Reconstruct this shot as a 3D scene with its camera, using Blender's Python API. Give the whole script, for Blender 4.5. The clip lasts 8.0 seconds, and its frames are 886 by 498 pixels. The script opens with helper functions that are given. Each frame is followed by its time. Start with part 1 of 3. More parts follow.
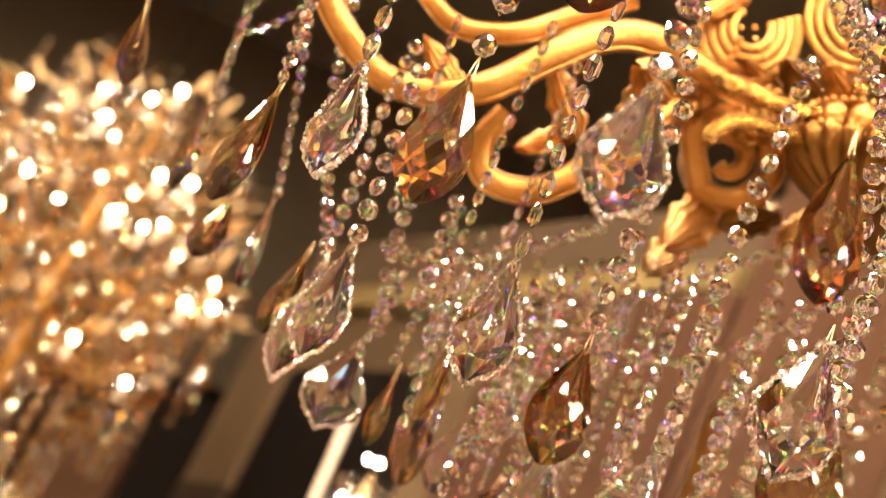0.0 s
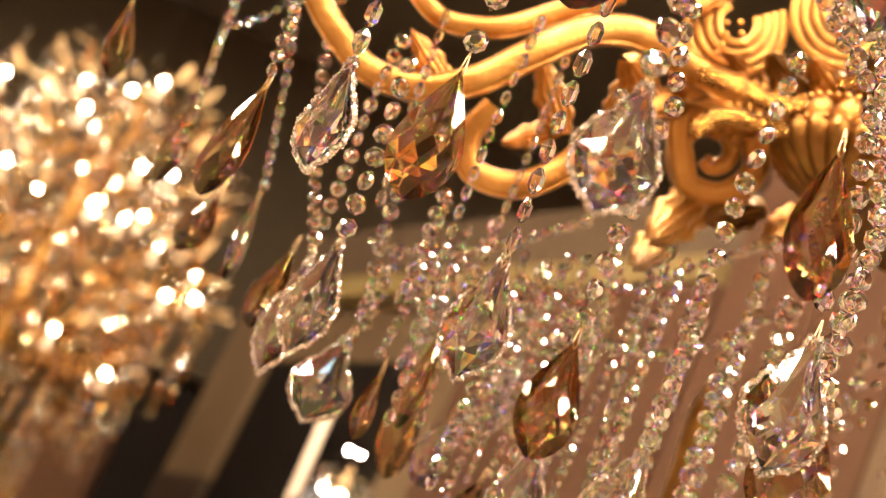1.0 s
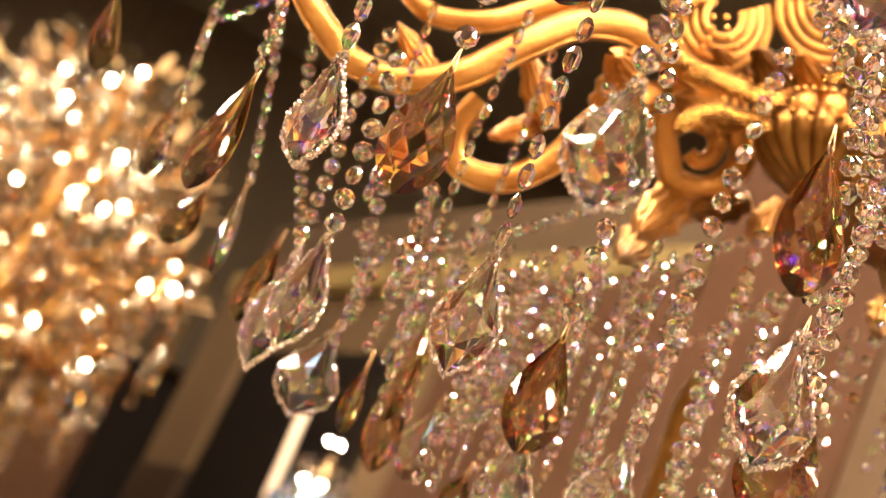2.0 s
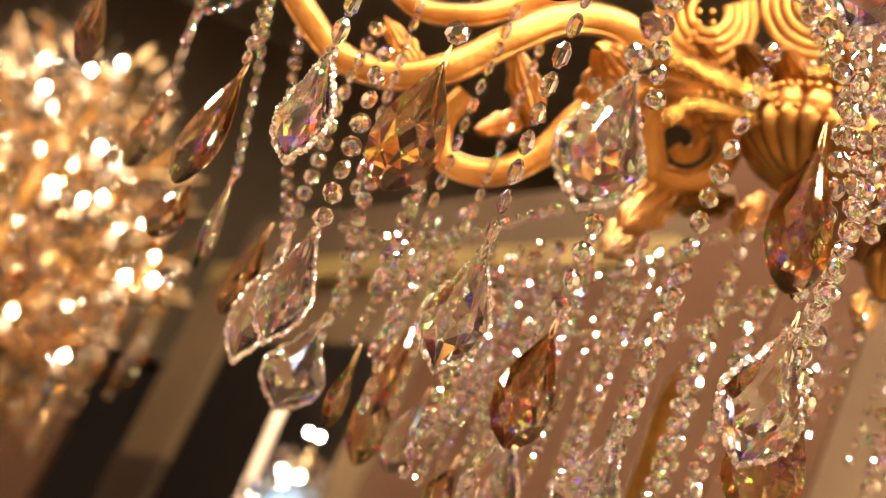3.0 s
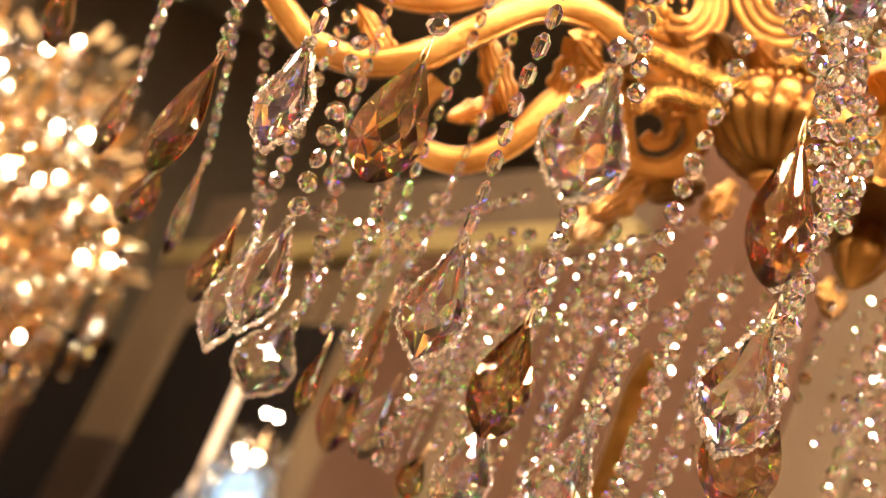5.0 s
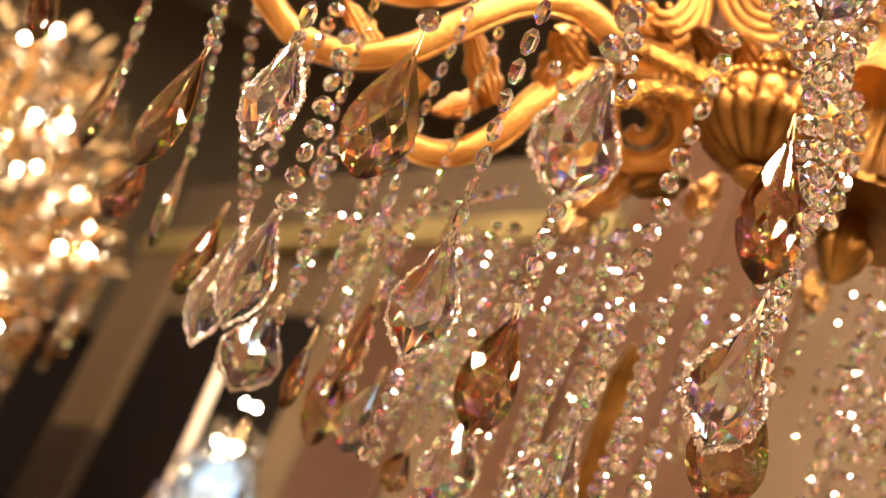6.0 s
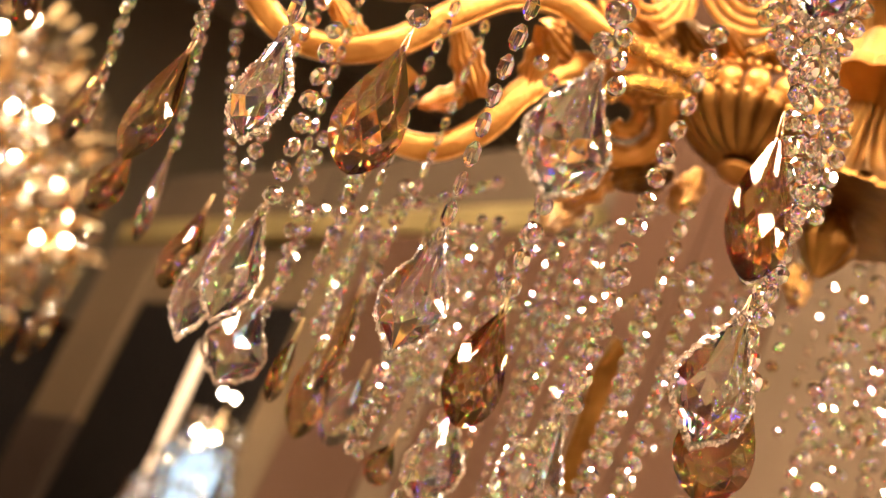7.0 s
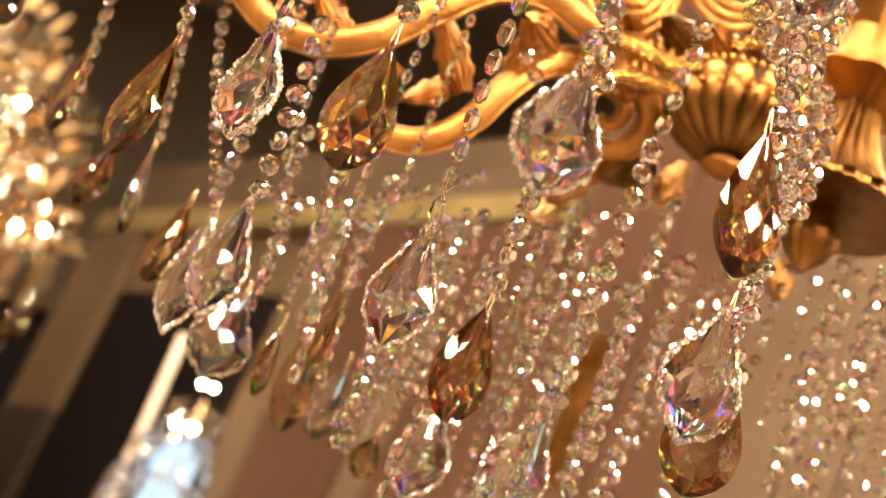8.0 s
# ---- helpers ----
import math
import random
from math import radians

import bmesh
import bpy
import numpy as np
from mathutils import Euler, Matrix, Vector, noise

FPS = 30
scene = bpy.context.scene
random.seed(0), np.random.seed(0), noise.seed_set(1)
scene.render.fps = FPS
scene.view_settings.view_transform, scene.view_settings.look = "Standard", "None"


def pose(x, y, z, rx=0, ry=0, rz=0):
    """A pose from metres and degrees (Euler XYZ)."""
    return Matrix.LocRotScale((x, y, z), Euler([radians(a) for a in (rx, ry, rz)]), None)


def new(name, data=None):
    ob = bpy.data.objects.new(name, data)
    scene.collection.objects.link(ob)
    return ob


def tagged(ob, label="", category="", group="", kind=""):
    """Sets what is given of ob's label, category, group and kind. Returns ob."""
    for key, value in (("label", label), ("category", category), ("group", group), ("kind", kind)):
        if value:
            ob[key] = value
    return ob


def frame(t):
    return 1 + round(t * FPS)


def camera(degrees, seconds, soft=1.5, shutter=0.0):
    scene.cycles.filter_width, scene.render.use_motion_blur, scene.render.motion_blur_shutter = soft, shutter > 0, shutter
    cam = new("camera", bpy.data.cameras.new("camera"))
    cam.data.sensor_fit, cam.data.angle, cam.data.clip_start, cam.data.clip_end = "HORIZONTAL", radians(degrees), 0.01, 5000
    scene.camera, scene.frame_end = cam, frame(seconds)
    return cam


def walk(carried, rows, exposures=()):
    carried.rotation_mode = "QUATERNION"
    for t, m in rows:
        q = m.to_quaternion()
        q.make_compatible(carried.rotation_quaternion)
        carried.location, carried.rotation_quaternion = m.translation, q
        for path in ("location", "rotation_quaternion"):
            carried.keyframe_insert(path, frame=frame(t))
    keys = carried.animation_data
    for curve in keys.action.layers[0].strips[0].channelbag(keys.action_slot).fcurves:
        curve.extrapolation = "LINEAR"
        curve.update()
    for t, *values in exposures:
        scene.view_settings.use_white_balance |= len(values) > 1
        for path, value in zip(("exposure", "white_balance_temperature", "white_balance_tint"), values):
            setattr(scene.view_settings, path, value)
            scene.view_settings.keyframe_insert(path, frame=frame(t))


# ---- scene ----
# ---------------------------------------------------------------- camera
cam = camera(30.0, 8.0, soft=0.9)
cam.data.dof.use_dof = True
cam.data.dof.focus_distance = 1.03
cam.data.dof.aperture_fstop = 5.9
cam.data.dof.aperture_blades = 0
ROWS = [
    (0.0, 0.0356, 0.0040, 1.7516, 111.912, -23.853, -5.463),
    (0.5, 0.0317, 0.0032, 1.7512, 111.901, -23.747, -5.859),
    (1.0, 0.0276, 0.0024, 1.7509, 111.889, -23.638, -6.265),
    (1.5, 0.0234, 0.0018, 1.7506, 111.877, -23.525, -6.681),
    (2.0, 0.0189, 0.0013, 1.7504, 111.864, -23.410, -7.105),
    (2.5, 0.0143, 0.0009, 1.7502, 111.850, -23.292, -7.536),
    (3.0, 0.0096, 0.0005, 1.7501, 111.835, -23.174, -7.972),
    (3.5, 0.0048, 0.0002, 1.7500, 111.818, -23.054, -8.414),
    (4.0, 0.0000, 0.0000, 1.7500, 111.801, -22.935, -8.859),
    (4.5, -0.0048, -0.0002, 1.7500, 111.781, -22.816, -9.307),
    (5.0, -0.0097, -0.0003, 1.7501, 111.760, -22.699, -9.755),
    (5.5, -0.0145, -0.0005, 1.7502, 111.737, -22.584, -10.204),
    (6.0, -0.0192, -0.0006, 1.7504, 111.712, -22.471, -10.652),
    (6.5, -0.0238, -0.0007, 1.7506, 111.685, -22.362, -11.097),
    (7.0, -0.0282, -0.0009, 1.7508, 111.656, -22.257, -11.539),
    (7.5, -0.0325, -0.0011, 1.7511, 111.625, -22.156, -11.977),
    (8.0, -0.0366, -0.0013, 1.7514, 111.592, -22.061, -12.408),
]
walk(cam, [(t, pose(x, y, z, rx, ry, rz)) for t, x, y, z, rx, ry, rz in ROWS])

# ---------------------------------------------------------------- world and light
scene.view_settings.exposure = 0.34
world = bpy.data.worlds.new("world")
scene.world = world
world.use_nodes = True
world.node_tree.nodes["Background"].inputs[0].default_value = (0.9, 0.72, 0.5, 1)
world.node_tree.nodes["Background"].inputs[1].default_value = 0.02
# strength of the added ceiling fill lights
FILL_STRENGTH = 445.0
BULB_STRENGTH = 230.0


# ---------------------------------------------------------------- materials
def node_mat(name):
    m = bpy.data.materials.new(name)
    m.use_nodes = True
    nt = m.node_tree
    nt.nodes.clear()
    out = nt.nodes.new("ShaderNodeOutputMaterial")
    return m, nt, out


def crystal(name, colour, iors=(1.495, 1.55, 1.62), rough=0.0, fire=0.17):
    """Cut lead crystal: clear glass, and a share of three glasses, one for each third of the spectrum, for its coloured fire."""
    m, nt, out = node_mat(name)

    def glass(c, ior):
        g = nt.nodes.new("ShaderNodeBsdfGlass")
        g.inputs["Color"].default_value = (*c, 1.0)
        g.inputs["IOR"].default_value = ior
        g.inputs["Roughness"].default_value = rough
        return g

    last = None
    for k, ior in enumerate(iors):
        g = glass([colour[j] * (0.97 if j == k else 0.015) for j in range(3)], ior)
        if last is None:
            last = g
        else:
            a = nt.nodes.new("ShaderNodeAddShader")
            nt.links.new(last.outputs[0], a.inputs[0])
            nt.links.new(g.outputs[0], a.inputs[1])
            last = a
    mix = nt.nodes.new("ShaderNodeMixShader")
    mix.inputs[0].default_value = fire
    nt.links.new(glass(colour, iors[1]).outputs[0], mix.inputs[1])
    nt.links.new(last.outputs[0], mix.inputs[2])
    nt.links.new(mix.outputs[0], out.inputs[0])
    return m


def surface(name, dark, light, rough=0.5, metal=0.0, scale=6.0, bump=0.1, fine=60.0, spread=0.15, gloss=0.5):
    """A worn surface: two colours mixed by large stains, grain in the relief, roughness that varies."""
    m, nt, out = node_mat(name)
    p = nt.nodes.new("ShaderNodeBsdfPrincipled")
    tc = nt.nodes.new("ShaderNodeTexCoord")
    big = nt.nodes.new("ShaderNodeTexNoise")
    big.inputs["Scale"].default_value = scale
    big.inputs["Detail"].default_value = 5
    small = nt.nodes.new("ShaderNodeTexNoise")
    small.inputs["Scale"].default_value = fine
    small.inputs["Detail"].default_value = 4
    ramp = nt.nodes.new("ShaderNodeValToRGB")
    ramp.color_ramp.elements[0].position, ramp.color_ramp.elements[1].position = 0.35, 0.65
    ramp.color_ramp.elements[0].color = (*dark, 1)
    ramp.color_ramp.elements[1].color = (*light, 1)
    rr = nt.nodes.new("ShaderNodeMapRange")
    rr.inputs["To Min"].default_value = max(0.02, rough - spread)
    rr.inputs["To Max"].default_value = min(1.0, rough + spread)
    b = nt.nodes.new("ShaderNodeBump")
    b.inputs["Strength"].default_value = bump
    b.inputs["Distance"].default_value = 0.002
    for n in (big, small):
        nt.links.new(tc.outputs["Object"], n.inputs["Vector"])
    nt.links.new(big.outputs["Fac"], ramp.inputs["Fac"])
    nt.links.new(ramp.outputs["Color"], p.inputs["Base Color"])
    nt.links.new(small.outputs["Fac"], rr.inputs["Value"])
    nt.links.new(rr.outputs["Result"], p.inputs["Roughness"])
    nt.links.new(small.outputs["Fac"], b.inputs["Height"])
    nt.links.new(b.outputs["Normal"], p.inputs["Normal"])
    p.inputs["Metallic"].default_value = metal
    p.inputs["Specular IOR Level"].default_value = gloss
    nt.links.new(p.outputs[0], out.inputs[0])
    return m


def glow(name, colour, strength):
    m, nt, out = node_mat(name)
    e = nt.nodes.new("ShaderNodeEmission")
    e.inputs["Color"].default_value = (*colour, 1)
    e.inputs["Strength"].default_value = strength
    nt.links.new(e.outputs[0], out.inputs[0])
    return m


def cut_edge(name):
    """The hand-cut edge: glass crossed by bright, mirror-like nicks."""
    m, nt, out = node_mat(name)
    g = nt.nodes.new("ShaderNodeBsdfGlass")
    g.inputs["IOR"].default_value = 1.6
    g.inputs["Color"].default_value = (0.97, 0.95, 0.92, 1)
    g.inputs["Roughness"].default_value = 0.03
    s = nt.nodes.new("ShaderNodeBsdfGlossy")
    s.inputs["Color"].default_value = (0.95, 0.92, 0.88, 1)
    s.inputs["Roughness"].default_value = 0.12
    mix = nt.nodes.new("ShaderNodeMixShader")
    tex = nt.nodes.new("ShaderNodeTexNoise")
    tex.inputs["Scale"].default_value = 16
    ramp = nt.nodes.new("ShaderNodeMapRange")
    ramp.inputs["From Min"].default_value = 0.32
    ramp.inputs["From Max"].default_value = 0.50
    ramp.inputs["To Max"].default_value = 0.85
    tc = nt.nodes.new("ShaderNodeTexCoord")
    nt.links.new(tc.outputs["Object"], tex.inputs["Vector"])
    nt.links.new(tex.outputs["Fac"], ramp.inputs["Value"])
    nt.links.new(ramp.outputs["Result"], mix.inputs[0])
    nt.links.new(g.outputs[0], mix.inputs[1])
    nt.links.new(s.outputs[0], mix.inputs[2])
    nt.links.new(mix.outputs[0], out.inputs[0])
    return m


RIM = cut_edge("cut_rim_crystal")
FARGLASS = crystal("far_crystal", (0.97, 0.93, 0.86), rough=0.12)
FARAMBER = crystal("far_amber_crystal", (0.93, 0.70, 0.38), rough=0.12)
CLEAR = crystal("clear_crystal", (0.99, 0.985, 0.975))
AMBER = crystal("amber_crystal", (0.86, 0.75, 0.60), fire=0.15)
SMOKE = crystal("cognac_crystal", (0.75, 0.62, 0.47), fire=0.15)
GOLD = surface("gold_leaf", (0.31, 0.140, 0.030), (0.48, 0.252, 0.066), 0.38, 0.88, 26, 0.5, 170, 0.17)
CRUST = surface("stippled_gold", (0.20, 0.10, 0.022), (0.46, 0.26, 0.066), 0.24, 1.0, 60, 0.6, 420, 0.12)
# darker copy of the gold, with the body's shade put into its colour
SHADEGOLD = surface("shaded_gold", (0.14, 0.068, 0.016), (0.30, 0.165, 0.045), 0.36, 1.0, 25, 0.4, 200, 0.18)
WIRE = surface("brass_wire", (0.30, 0.20, 0.10), (0.55, 0.40, 0.22), 0.28, 1.0, 40, 0.0)
TAN = surface("tan_wall_panel", (0.062, 0.042, 0.023), (0.082, 0.056, 0.032), 0.85, 0, 1.5, 0.1, gloss=0.2)
OLIVE = surface("olive_brown_panel", (0.062, 0.042, 0.021), (0.082, 0.056, 0.029), 0.85, 0, 1.2, 0.1, gloss=0.2)
RUSSET = surface("russet_panel", (0.042, 0.0195, 0.009), (0.055, 0.026, 0.0125), 0.85, 0, 1.2, 0.1, gloss=0.2)
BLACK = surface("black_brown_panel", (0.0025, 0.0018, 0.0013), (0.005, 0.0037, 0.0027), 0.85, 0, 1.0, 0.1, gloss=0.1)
DUSK = surface("dark_olive_frieze", (0.030, 0.024, 0.015), (0.050, 0.040, 0.025), 0.85, 0, 1.2, 0.1, gloss=0.2)
BAND = surface("brown_band_paint", (0.058, 0.041, 0.024), (0.078, 0.055, 0.032), 0.85, 0, 1.2, 0.1, gloss=0.2)
DADO = surface("dark_brown_panel", (0.016, 0.0095, 0.0055), (0.024, 0.0145, 0.0085), 0.8, 0, 1.2, 0.1, gloss=0.2)
CREAM = surface("cream_paint", (0.68, 0.58, 0.45), (0.78, 0.68, 0.54), 0.45, 0, 4, 0.05)
PETAL = surface("pale_gilt_glass", (0.66, 0.46, 0.22), (0.82, 0.63, 0.36), 0.3, 0.15, 8, 0.1)
MOULD = surface("old_gold_moulding", (0.14, 0.105, 0.035), (0.19, 0.145, 0.052), 0.6, 0.2, 5, 0.1)
FLOORM = surface("brown_stone_floor", (0.10, 0.072, 0.048), (0.15, 0.11, 0.075), 0.3, 0, 2, 0.05)
CEIL = surface("dark_ceiling", (0.07, 0.062, 0.043), (0.10, 0.09, 0.06), 0.8, 0, 1.5, 0.1)
PLASTER = surface("warm_plaster", (0.17, 0.125, 0.085), (0.23, 0.17, 0.12), 0.7, 0, 1.5, 0.2)
FILL_LENS = glow("fill_light_glow", (1.0, 0.755, 0.55), FILL_STRENGTH)
BULB = glow("bulb_glow", (1.0, 0.78, 0.5), BULB_STRENGTH)
COLD = glow("cool_bulb_glow", (0.50, 0.74, 1.0), 1.5)


# ---------------------------------------------------------------- mesh helpers
def finish(bm, name, material, smooth=False):
    me = bpy.data.meshes.new(name)
    bm.normal_update()
    bm.to_mesh(me)
    bm.free()
    me.materials.append(material)
    if smooth:
        for p in me.polygons:
            p.use_smooth = True
        me.set_sharp_from_angle(angle=radians(38))
    return me


def link(name, me, parent=None, m=None, label=""):
    ob = new(name, me)
    if parent is not None:
        ob.parent = parent
    if m is not None:
        ob.matrix_basis = m
    return tagged(ob, label)


def part(name, bm, material, parent, label="", smooth=False):
    return link(name, finish(bm, name, material, smooth), parent, None, label)


def thing(name, at, label, category, group="", kind=""):
    ob = new(name)
    ob.empty_display_size = 0.02
    ob.location = at
    return tagged(ob, label, category, group, kind)


def shell(bm, rings, close_ends=True):
    """Skin between rings of equal length, with fans at the ends."""
    vs = [[bm.verts.new(p) for p in r] for r in rings]
    for a, b in zip(vs, vs[1:]):
        n = len(a)
        for i in range(n):
            bm.faces.new((a[i], a[(i + 1) % n], b[(i + 1) % n], b[i]))
    if close_ends:
        bm.faces.new(list(reversed(vs[0])))
        bm.faces.new(vs[-1])
    return vs


def curve_points(ctrl, steps):
    """Catmull-Rom through the control points."""
    c = [Vector(p) for p in ctrl]
    c = [c[0] * 2 - c[1]] + c + [c[-1] * 2 - c[-2]]
    out = []
    for i in range(1, len(c) - 2):
        p0, p1, p2, p3 = c[i - 1:i + 3]
        for k in range(steps):
            t = k / steps
            out.append(0.5 * (2 * p1 + (p2 - p0) * t + (2 * p0 - 5 * p1 + 4 * p2 - p3) * t * t + (3 * p1 - p0 - 3 * p2 + p3) * t ** 3))
    out.append(c[-2].copy())
    return out


def sweep(bm, pts, size, section, flat=None):
    """Carry a section (list of x, y) along the points; size(s) scales it at s = 0..1. flat: the way that the section's x looks."""
    n = len(pts)
    rings = []
    side = None
    for i, p in enumerate(pts):
        d = (pts[min(i + 1, n - 1)] - pts[max(i - 1, 0)]).normalized()
        ref = Vector(flat) if flat is not None else (side or Vector((0.31, 0.9, 0.2)))
        side = (ref - d * ref.dot(d)).normalized()
        up = d.cross(side)
        s = size(i / (n - 1))
        rings.append([p + side * (x * s) + up * (y * s) for x, y in section])
    shell(bm, rings)


def circle_section(n, squash=1.0, flutes=0, depth=0.0):
    out = []
    for i in range(n):
        a = 2 * math.pi * i / n
        r = 1 + depth * math.cos(flutes * a)
        out.append((r * math.cos(a), squash * r * math.sin(a)))
    return out


def lathe(bm, profile, n, flutes=0, depth=0.0):
    rings = []
    for r, z in profile:
        ring = []
        for i in range(n):
            a = 2 * math.pi * i / n
            k = 1 + depth * abs(math.sin(flutes * a / 2)) if flutes else 1
            ring.append((r * k * math.cos(a), r * k * math.sin(a), z))
        rings.append(ring)
    shell(bm, rings)


def box(bm, x0, x1, y0, y1, z0, z1):
    r = [[(x0, y0, z), (x1, y0, z), (x1, y1, z), (x0, y1, z)] for z in (z0, z1)]
    shell(bm, r)


def bevelled_box(bm, x0, x1, y0, y1, z0, z1, b):
    box(bm, x0, x1, y0, y1, z0, z1)
    bmesh.ops.bevel(bm, geom=bm.edges[:], offset=b, segments=2, affect="EDGES", profile=0.6)


# ---------------------------------------------------------------- crystals: shared cuts
def octagon_cut():
    """Flat eight-sided bead, 1 wide in x and z, with a crown of facets on both faces."""
    bm = bmesh.new()
    rings = []
    for y, r, turn in ((-0.27, 0.22, 0.5), (-0.16, 0.40, 0.0), (-0.03, 0.5, 0.5), (0.03, 0.5, 0.5), (0.16, 0.40, 0.0), (0.27, 0.22, 0.5)):
        rings.append([(r * math.cos((i + turn) * math.pi / 4), y, r * math.sin((i + turn) * math.pi / 4)) for i in range(8)])
    shell(bm, rings)
    bmesh.ops.triangulate(bm, faces=[f for f in bm.faces if len(f.verts) == 4])
    return bm


def olive_cut():
    """Long faceted bead, 1 long in z."""
    bm = bmesh.new()
    rings = []
    for k, (z, r) in enumerate(((-0.5, 0.12), (-0.22, 0.31), (0.22, 0.31), (0.5, 0.12))):
        rings.append([(r * math.cos((i + (k in (1, 2)) * 0.5) * math.pi / 3), r * 0.8 * math.sin((i + (k in (1, 2)) * 0.5) * math.pi / 3), z) for i in range(6)])
    shell(bm, rings)
    bmesh.ops.triangulate(bm, faces=[f for f in bm.faces if len(f.verts) == 4])
    return bm


def almond_half(s):
    """Half width of an almond drop, 0 at the top, 1 at the bottom."""
    return 0.5 * math.sin(math.pi * s ** 1.6) ** 0.63 if 0 < s < 1 else 0.0


def almond_outline(n, scale=1.0, turn=0.0):
    out = []
    for i in range(n):
        a = 2 * math.pi * (i + turn) / n
        s = 0.5 - 0.5 * math.cos(a)
        x = almond_half(s) * (1 if a % (2 * math.pi) < math.pi else -1)
        out.append((x * scale, -0.60 + (0.60 - s) * scale))
    return out


def almond_cut(thick=0.34):
    """Pear-shaped drop, hung at z = 0, tip at -1: a long plain shoulder over a lattice of kite facets, on both faces."""
    bm = bmesh.new()
    for side in (-1, 1):
        for x, z in almond_outline(26):
            bm.verts.new((x, side * 0.022, z))
        for s, h, across in ((0.15, 0.34, (0.0,)), (0.36, 0.72, (-0.34, 0.34)), (0.50, 0.93, (-0.55, 0.0, 0.55)), (0.62, 1.0, (-0.78, -0.30, 0.30, 0.78)),
                             (0.74, 0.95, (-0.58, 0.0, 0.58)), (0.85, 0.72, (-0.70, -0.24, 0.24, 0.70)), (0.93, 0.42, (-0.42, 0.42))):
            for u in across:
                x = almond_half(s) * u
                bm.verts.new((x, side * thick * 0.5 * h * (1 - 0.9 * abs(u) ** 2.2), -s))
    bmesh.ops.convex_hull(bm, input=bm.verts[:])
    bmesh.ops.delete(bm, geom=[v for v in bm.verts if not v.link_faces], context="VERTS")
    bmesh.ops.dissolve_limit(bm, angle_limit=radians(3), verts=bm.verts[:], edges=bm.edges[:])
    return bm


def baroque_half(s):
    """Half width of the ruffled leaf drop: narrow neck, stepped shoulders, round belly, a notch, a pointed foot."""
    table = ((0, 0.05), (0.05, 0.085), (0.11, 0.075), (0.17, 0.16), (0.23, 0.215), (0.28, 0.215), (0.35, 0.32), (0.41, 0.395), (0.455, 0.40), (0.52, 0.475), (0.60, 0.50),
             (0.67, 0.475), (0.715, 0.475), (0.77, 0.43), (0.815, 0.345), (0.85, 0.325), (0.895, 0.25), (0.925, 0.14), (0.955, 0.105), (1.0, 0.01))
    for (a, x), (b, y) in zip(table, table[1:]):
        if s <= b:
            return x + (y - x) * (s - a) / (b - a)
    return 0.0


def baroque_outline(n, scale=1.0, ripple=0.0):
    """Closed outline, clockwise from the neck, (x, z)."""
    out = []
    for i in range(n):
        a = 2 * math.pi * i / n
        s = 0.5 - 0.5 * math.cos(a)
        x = baroque_half(s) * (1 if a < math.pi else -1)
        k = 1 + ripple * (math.cos(8.0 * a) + 0.6 * math.cos(15.0 * a + 0.7)) * math.sin(a) ** 2
        out.append((x * k * scale, -0.56 + (0.56 - s) * scale))
    return out


def baroque_cut(thick=0.30):
    """Body of the leaf drop: a few large facets round a hexagonal table, a long shoulder above, thin at the edge."""
    bm = bmesh.new()
    for side in (-1, 1):
        for x, z in baroque_outline(14, 0.95):
            bm.verts.new((x, side * 0.03, z))
        turn = 0.0 if side < 0 else 0.5
        for k in range(6):
            a = 2 * math.pi * (k + turn) / 6
            bm.verts.new((0.235 * math.sin(a), side * thick * 0.5, -0.61 + 0.17 * math.cos(a)))
        bm.verts.new((0.03 * side, side * thick * 0.58, -0.60))
        bm.verts.new((0.02 * side, side * thick * 0.27, -0.19))
        for x in (-0.33, 0.33):
            bm.verts.new((x, side * thick * 0.30, -0.60))
    bmesh.ops.convex_hull(bm, input=bm.verts[:])
    bmesh.ops.delete(bm, geom=[v for v in bm.verts if not v.link_faces], context="VERTS")
    bmesh.ops.dissolve_limit(bm, angle_limit=radians(5), verts=bm.verts[:], edges=bm.edges[:])
    return bm


def baroque_rim():
    """The hand-cut, rope-like edge of the leaf drop."""
    bm = bmesh.new()
    o = baroque_outline(230, 1.0, 0.012)
    n = len(o)
    rings = []
    for i, (x, z) in enumerate(o):
        a, b = o[i - 1], o[(i + 1) % n]
        t = Vector((b[0] - a[0], 0, b[1] - a[1])).normalized()
        side = Vector((t.z, 0, -t.x))
        r = 0.027 + 0.010 * math.cos(i * 2.1) + 0.005 * math.sin(i * 0.83 + 1.0)
        ring = []
        for k in range(5):
            w = 2 * math.pi * (k / 5 + i / 4.3)
            ring.append(Vector((x, 0, z)) + side * (r * math.cos(w)) + Vector((0, 1, 0)) * (2.2 * r * math.sin(w)))
        rings.append(ring)
    vs = [[bm.verts.new(p) for p in r] for r in rings]
    for i in range(n):
        a, b = vs[i], vs[(i + 1) % n]
        for k in range(5):
            bm.faces.new((a[k], a[(k + 1) % 5], b[(k + 1) % 5], b[k]))
    return bm


def hook_shape():
    """Bent wire pin, 1 high."""
    bm = bmesh.new()
    pts = curve_points([(0, 0, -0.05), (0.10, 0, 0.2), (0.06, 0, 0.6), (0, 0.03, 1.0), (-0.07, 0, 0.6), (-0.10, 0, 0.2), (0, 0, -0.05)], 4)
    sweep(bm, pts, lambda s: 0.035, circle_section(5))
    return bm


